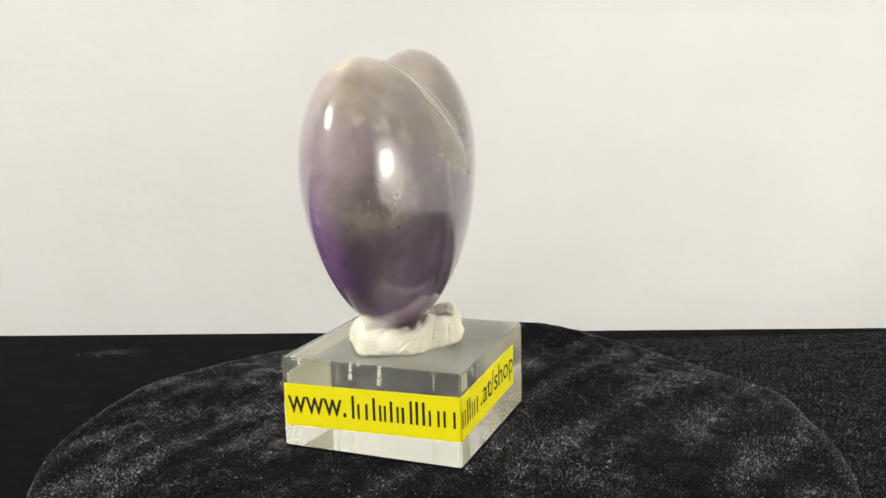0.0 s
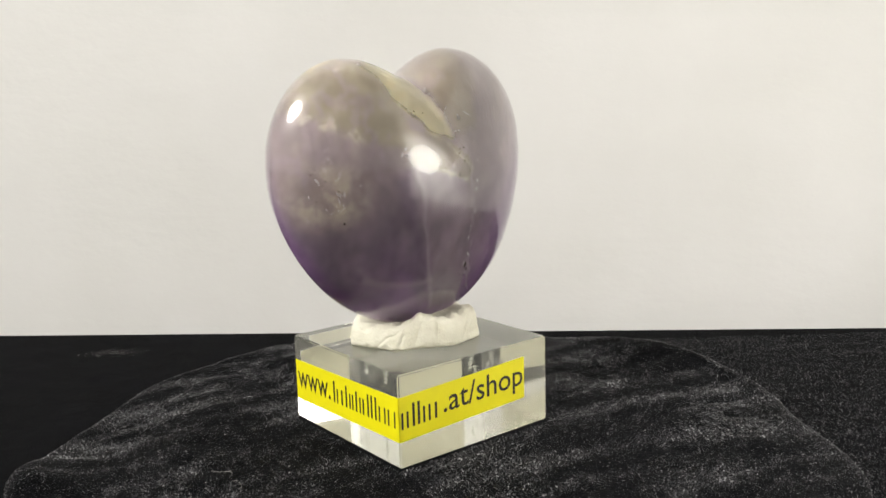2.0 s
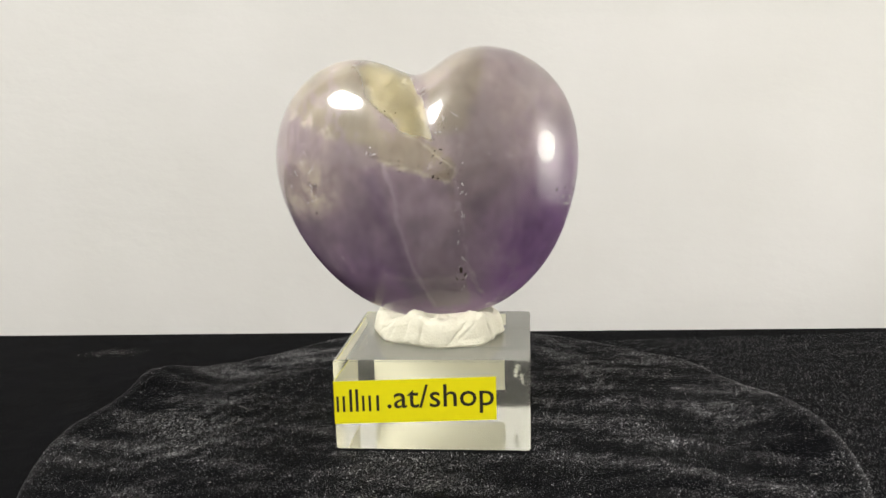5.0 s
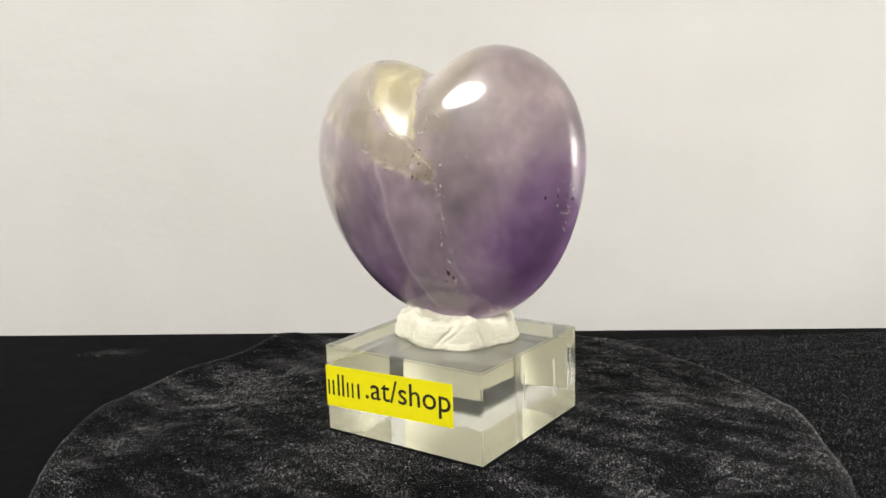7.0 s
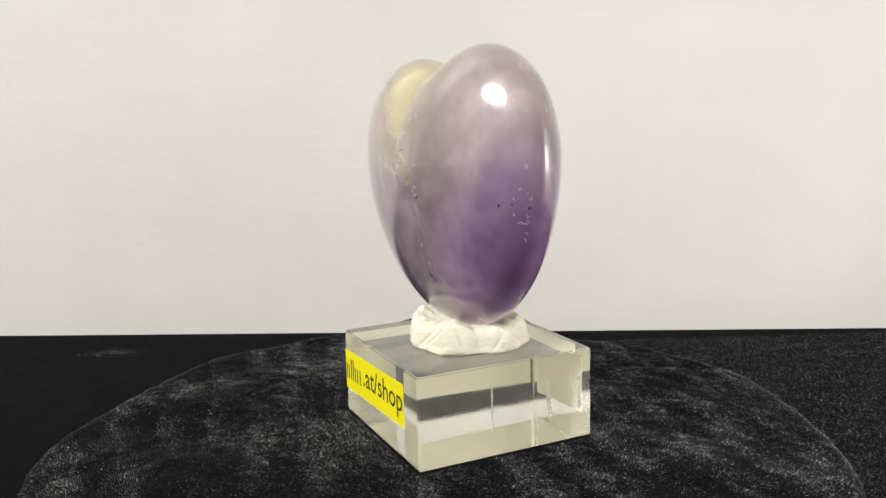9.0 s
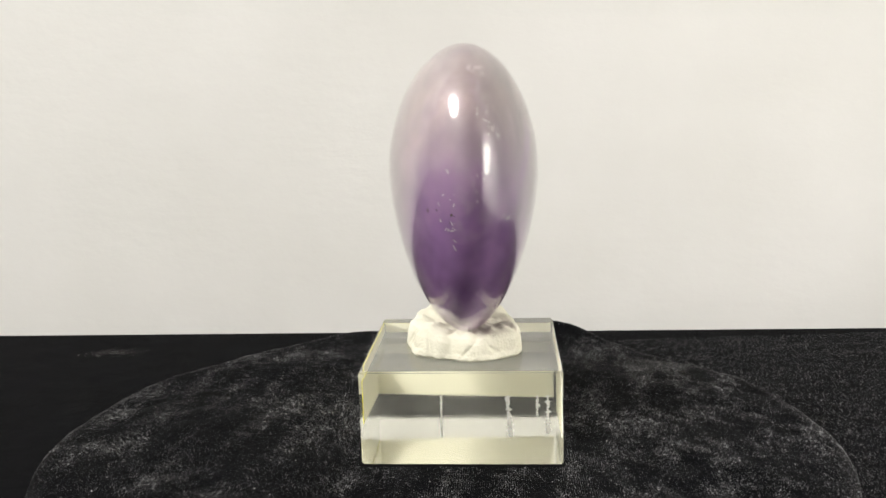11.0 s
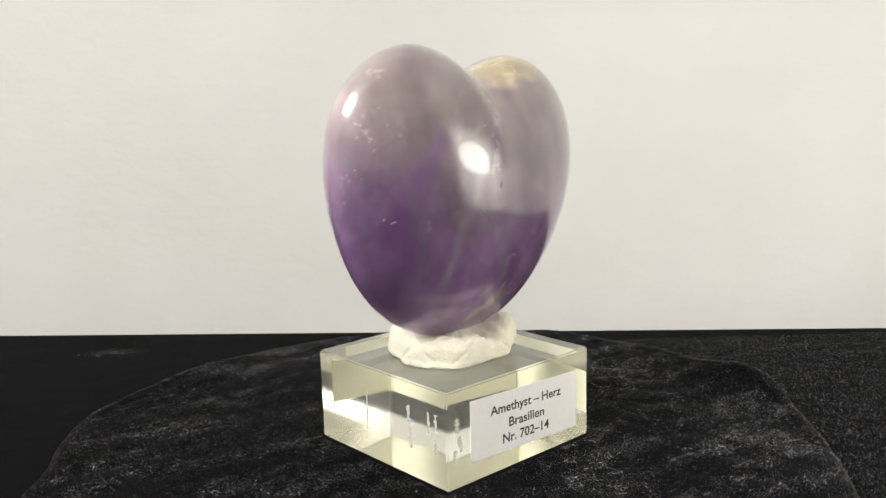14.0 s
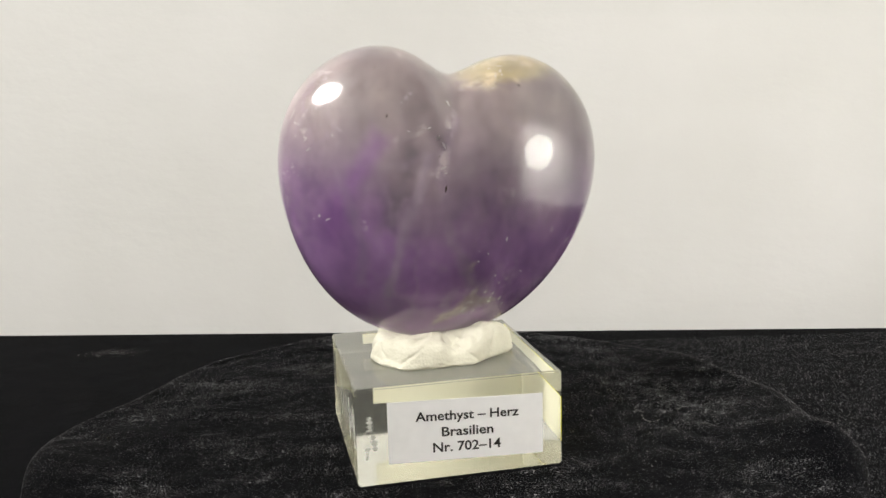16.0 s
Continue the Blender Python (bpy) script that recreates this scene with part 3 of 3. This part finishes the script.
def display_block():
    base = new("display_block")
    bm = bmesh.new()
    box(bm, -HALF_X, HALF_X, -HALF_Y, HALF_Y, 0.0003, TALL)
    bmesh.ops.bevel(bm, geom=bm.edges[:], offset=0.0004, segments=2, affect="EDGES")
    body = part("body", bm, ACRYLIC, base)
    body.visible_shadow = False
    bm = bmesh.new()
    sticker(bm, "web", 0.0006, 2 * HALF_X + 0.0001, 0.0060, 0.0174, 0.0012, -0.0001, 0.0001)
    sticker(bm, "shop", -0.0001, 2 * HALF_Y - 0.0086, 0.0072, 0.0186, 0.0016, -0.0001, 0.0001)
    yellow = part("yellow_label", bm, YELLOW, base, "bright yellow printed sticker wrapped round a corner")
    yellow.data.materials.append(BACKING)
    lettering("www.", "web", 0.0016, 0.0187, 0.0095, 0.0046, 0.0004, yellow)
    bars("web", [(0.0203, 0.0007, 0.006), (0.0219, 0.0006, 0.0040), (0.0241, 0.0007, 0.0042), (0.0262, 0.0007, 0.006), (0.0280, 0.0006, 0.0042), (0.0293, 0.0006, 0.0042), (0.0310, 0.0007, 0.0055), (0.0328, 0.0006, 0.0042), (0.0342, 0.0007, 0.0042), (0.0364, 0.0007, 0.006), (0.0380, 0.0007, 0.006), (0.0398, 0.0007, 0.006), (0.0415, 0.0006, 0.0040), (0.0438, 0.0006, 0.0042), (0.0454, 0.0006, 0.0042), (0.0480, 0.0006, 0.0042)], 0.0094, 0.024, yellow)
    bars("shop", [(0.0006, 0.0006, 0.0042), (0.0022, 0.0006, 0.0042), (0.0040, 0.0007, 0.006), (0.0056, 0.0007, 0.006), (0.0073, 0.0006, 0.0042), (0.0090, 0.0006, 0.0042), (0.0110, 0.0007, 0.0042)], 0.0104, 0.038, yellow)
    lettering(".at/shop", "shop", 0.0138, 0.0412, 0.0096, 0.0080, 0.0011, yellow)
    bm = bmesh.new()
    sticker(bm, "name", 0.0074, 2 * HALF_Y - 0.0049, 0.0053, 0.0205, -0.0014, -0.0001, 0.0001)
    white = part("white_label", bm, PAPER, base, "white paper sticker with three printed lines")
    white.data.materials.append(BACKING)
    lettering("Amethyst – Herz", "name", 0.0140, 0.0394, 0.0144, 0.0031, -0.0011, white, 0.018)
    lettering("Brasilien", "name", 0.0203, 0.0330, 0.0108, 0.0024, -0.0005, white, 0.018)
    lettering("Nr. 702–14", "name", 0.0181, 0.0348, 0.0070, 0.0025, -0.0006, white, 0.018)
    for face, x, low, high, wide in (("bare", 0.0202, 0.0076, 0.0183, 0.0008), ("bare", 0.0372, 0.0076, 0.0183, 0.0020), ("bare", 0.0437, 0.013, 0.0183, 0.0013), ("bare", 0.0462, 0.0085, 0.0183, 0.0018), ("name", 0.0032, 0.014, 0.0175, 0.0018), ("name", 0.0044, 0.009, 0.0130, 0.0022), ("name", 0.0022, 0.007, 0.010, 0.0016)):
        part("glue_residue", flake(face, x, low, high, wide, int(x * 1e5)), RESIDUE, base, "ragged whitish scrap of old glue")
    return tagged(base, "clear acrylic display block with yellow and white stickers", "display stand")


block = display_block()


# ---- putty ----
def putty_lump():
    ang = np.linspace(0, 2 * np.pi, 360, endpoint=False)
    lumps = 0.0009 * np.sin(3 * ang + 0.5) + 0.0006 * np.sin(7 * ang + 2) + 0.0002 * np.sin(13 * ang)
    high = 0.0062 + 0.0020 * hump(ang, 40, 22) + 0.0026 * hump(ang, 338, 22) + 0.0028 * hump(ang, 234, 18) + 0.0008 * hump(ang, 150, 24) - 0.0016 * hump(ang, 192, 20)
    high = high + 0.0003 * np.sin(9 * ang) + 0.0002 * np.sin(23 * ang + 1)
    foot = 0.0003 * np.sin(6 * ang) + 0.00015 * np.sin(31 * ang) + 0.0012 * hump(ang, 35, 16) + 0.0010 * hump(ang, 120, 40)
    # outline of the section: share of the radius, share of the height
    section = ((0.0, -0.02), (0.6, -0.02), (0.95, -0.01), (0.99, 0.07), (1.0, 0.18), (0.99, 0.42), (0.97, 0.66), (0.93, 0.86), (0.86, 0.97), (0.76, 1.0), (0.6, 0.92), (0.45, 0.78), (0.25, 0.7), (0.0, 0.68))
    rows = []
    for k in range(len(section) - 1):
        for f in np.linspace(0, 1, 7)[:-1]:
            rs, zs = (section[k][j] * (1 - f) + section[k + 1][j] * f for j in (0, 1))
            wall = max(0.0, 1 - abs(zs - 0.5) * 1.7) * (rs > 0.7)
            groove = sum(d * hump(ang, at + slant * (zs - 0.5), w) for at, slant, w, d in ((-12, 4, 1.6, 0.9), (20, 26, 1.8, 1.0), (28, 30, 1.2, 0.6), (52, -10, 1.8, 0.8), (-45, 12, 2.0, 0.5), (95, 20, 2, 0.8), (118, -24, 2.5, 0.7), (150, 30, 2, 0.7), (200, -18, 1.6, 0.8), (226, 22, 2, 0.9), (300, 35, 2, 0.6), (330, 10, 1.5, 0.5)))
            r = rs * (1 + lumps / 0.016 - 0.035 * groove * wall) + foot / 0.016 * (0.9 < rs) * max(0.0, 1 - max(zs, 0) * 4)
            rows.append(np.stack([0.0150 * r * np.cos(ang), 0.0178 * r * np.sin(ang), high * zs + (1 - min(rs / 0.55, 1)) * (0.0088 - high * 0.7) * (zs > 0.3) + 0.0002 * np.sin(17 * ang + 20 * rs) * (rs > 0.5) * (zs > 0.1)], -1))
    return grid_mesh("putty", np.array(rows), True, PUTTY)


putty = putty_lump()
tagged(putty, "lump of creased white putty pressed under the heart", "putty")


# ---- amethyst heart ----
def heart_point(ang, s, side):
    """The heart's skin: angle in its flat plane, s from the middle (0) to the rim (1), side +1 or -1."""
    r = 39.62 - 1.75 * np.cos(ang) - 1.46 * np.sin(ang) + 1.72 * np.cos(2 * ang) + 0.04 * np.sin(2 * ang)
    r = r - 0.72 * np.cos(3 * ang) + 1.89 * np.sin(3 * ang) - 0.48 * np.cos(4 * ang) - 0.18 * np.sin(4 * ang)
    r = (r - 7.72 * hump(ang, 100, 19.5)) * 0.001
    thick = (0.01950 if side > 0 else 0.01910) * np.maximum(1 - s ** 1.76, 0) ** 0.534
    thick = thick * (1 + 0.086 * np.sin(ang) * s - 0.075 * np.cos(ang) * s)
    return np.stack([side * thick, s * r * np.cos(ang), s * r * np.sin(ang)], -1)


def heart():
    ang = np.linspace(0, 2 * np.pi, 300, endpoint=False)
    steps = np.sin(np.linspace(0.0005, 1, 64) * np.pi / 2)
    rows = [heart_point(ang, s, 1) for s in steps] + [heart_point(ang, s, -1) for s in steps[-2::-1]]
    ob = grid_mesh("amethyst_heart", np.array(rows), True, SKIN)
    core = grid_mesh("cloudy_core", np.array(rows), True, AMETHYST)
    for shell in (ob, core):
        bm = bmesh.new()
        bm.from_mesh(shell.data)
        bmesh.ops.recalc_face_normals(bm, faces=bm.faces[:])
        bm.to_mesh(shell.data)
        bm.free()
    ob.visible_shadow = False
    core.parent, core.scale = ob, (0.90, 0.94, 0.94)
    tagged(core, "cloudy purple and grey stone with cream vein")
    # dark rusty specks, thickest along the cream vein
    rng = random.Random(4)
    spots = [(rng.gauss(u, du), rng.gauss(z, dz), side) for u, z, du, dz, side, count in ((2, 6, 2.5, 3, 1, 16), (6, -27, 0.6, 0.5, 1, 6), (-13, 16, 3, 1.5, 1, 6), (-6, 3, 4, 1.5, 1, 6), (-20, 30, 3, 0.6, 1, 7), (-35, 0, 1.5, 2.5, 1, 5), (8, 20, 5, 6, 1, 3), (36, -5, 1, 2, 1, 4), (-14, 30, 6, 1, -1, 8), (3, 2, 8, 8, -1, 5), (14, 22, 8, 3, -1, 4)) for _ in range(count)]
    def skin_at(u, z, side):
        """The place on the skin over (u, z) in millimetres, and the way out of the stone there."""
        a, d = math.atan2(z, u), math.hypot(u, z) / 1000
        rim = np.linalg.norm(heart_point(np.array(a), 1.0, 1)[1:])
        s = min(d / rim, 0.985)
        here = Vector(heart_point(np.array(a), s, side))
        along = Vector(heart_point(np.array(a), s + 0.01, side)) - here
        across = Vector(heart_point(np.array(a + 0.02), s, side)) - here
        return here, along.cross(across).normalized() * side

    for u, z, side in spots:
        here, out = skin_at(u, z, side)
        bm = bmesh.new()
        bmesh.ops.create_icosphere(bm, subdivisions=1, radius=rng.uniform(0.00009, 0.00022))
        turn = out.to_track_quat("Z", "Y").to_matrix().to_4x4()
        bm.transform(Matrix.Translation(here) @ turn @ Matrix.Diagonal((rng.uniform(0.7, 1.6), 1, 0.25, 1)))
        part("rust_speck", bm, SPECK, ob)
    # a few larger dark pits
    for u, z, side, long, wide in ((32.0, -4.5, 1, 0.00050, 0.00028), (34.4, -4.1, 1, 0.00034, 0.0002), (36.8, -5.0, 1, 0.00045, 0.0003), (6.6, -24.6, 1, 0.0011, 0.0004), (7.6, -26, 1, 0.0005, 0.0003), (-31, -9, 1, 0.0003, 0.0003), (2, 0, -1, 0.0008, 0.00025), (14.6, 17, -1, 0.00045, 0.00018), (-18.5, 23, -1, 0.0003, 0.00025), (0.3, 0.6, 1, 0.0005, 0.0003)):
        here, out = skin_at(u, z, side)
        bm = bmesh.new()
        bmesh.ops.create_icosphere(bm, subdivisions=2, radius=1)
        for v in bm.verts:
            v.co *= rng.uniform(0.75, 1.2)
        turn = out.to_track_quat("Z", "Y").to_matrix().to_4x4() @ pose(0, 0, 0, 0, 0, rng.uniform(-30, 30))
        bm.transform(Matrix.Translation(here) @ turn @ Matrix.Diagonal((wide, long, 0.00006, 1)))
        part("dark_pit", bm, SPECK, ob)
    # pale flakes and healed cracks just under the skin
    veils = ((-17, 7, 1.2, 1.2, 1, 4, 0.8), (12, 4, 2.0, 1.5, 1, 2, 0.6), (7, -10, 0.8, 8, 1, 14, 0.6), (3, 13, 3, 4, 1, 8, 0.8), (-9, 23, 4, 2.5, 1, 8, 0.9), (-33, -3, 3, 4, 1, 16, 0.6), (20, 15, 6, 6, 1, 2, 0.5), (37, 0, 1.0, 6, 1, 10, 0.5), (6, -28, 1.0, 2, 1, 4, 0.7), (3, 13, 2.0, 4, -1, 5, 0.8), (2, 2, 1.2, 3, -1, 4, 0.9), (34, 14, 1.5, 5, -1, 12, 0.6), (33, -6, 2, 1.5, -1, 3, 0.6), (-14, 27, 5, 1.5, -1, 10, 0.8), (-9, -31, 4, 2, -1, 14, 0.6), (-12, -20, 5, 5, -1, 7, 0.5), (20, 10, 8, 8, -1, 4, 0.5), (37, 3, 1.0, 1.8, -1, 8, 0.5), (36, -8, 1.0, 2.0, 1, 8, 0.5), (35, 18, 1.0, 1.5, -1, 5, 0.5))
    for u0, z0, du, dz, side, count, size in veils:
        for _ in range(count):
            here, out = skin_at(rng.gauss(u0, du), rng.gauss(z0, dz), side)
            bm = bmesh.new()
            long, wide, corners = size * rng.uniform(0.3, 1.5) * 0.001, size * rng.uniform(0.15, 0.55) * 0.001, rng.randint(6, 11)
            ring = []
            for k in range(corners):
                b, r = 2 * math.pi * k / corners, rng.uniform(0.25, 1.5)
                ring.append(bm.verts.new((wide * r * math.cos(b), long * r * math.sin(b), rng.uniform(-0.12, 0.12) * wide)))
            tip = bm.verts.new((0, 0, 0.00008))
            for k in range(corners):
                bm.faces.new((ring[k], ring[(k + 1) % corners], tip))
            bm.faces.new(ring[::-1])
            turn = out.to_track_quat("Z", "Y").to_matrix().to_4x4() @ pose(0, 0, 0, rng.gauss(0, 22), rng.gauss(0, 22), rng.gauss(0, 40))
            spot = Vector((here.x * 0.945, here.y * 0.968, here.z * 0.968))
            bm.transform(Matrix.Translation(spot) @ turn)
            part("pale_flake", bm, FLAKE, ob)
    return ob


stone = heart()
tagged(stone, "polished puffy amethyst heart, cloudy grey above and purple below", "crystal heart")


# ---- the turning ----
START, RATE = -22.773, -14.7213
TURNING = ((cover, pose(0, 0, 0)), (block, pose(BX, BY, 0)), (putty, pose(-0.0090, 0.0009, TALL)), (stone, pose(-0.00923, 0.00086, 0.06946, 0, -0.64, 2.83)))


def motions():
    for thing, rest in TURNING:
        walk(thing, [(t / 2, pose(0, 0, 0, 0, 0, START + RATE * t / 2) @ rest) for t in range(33)])


motions()
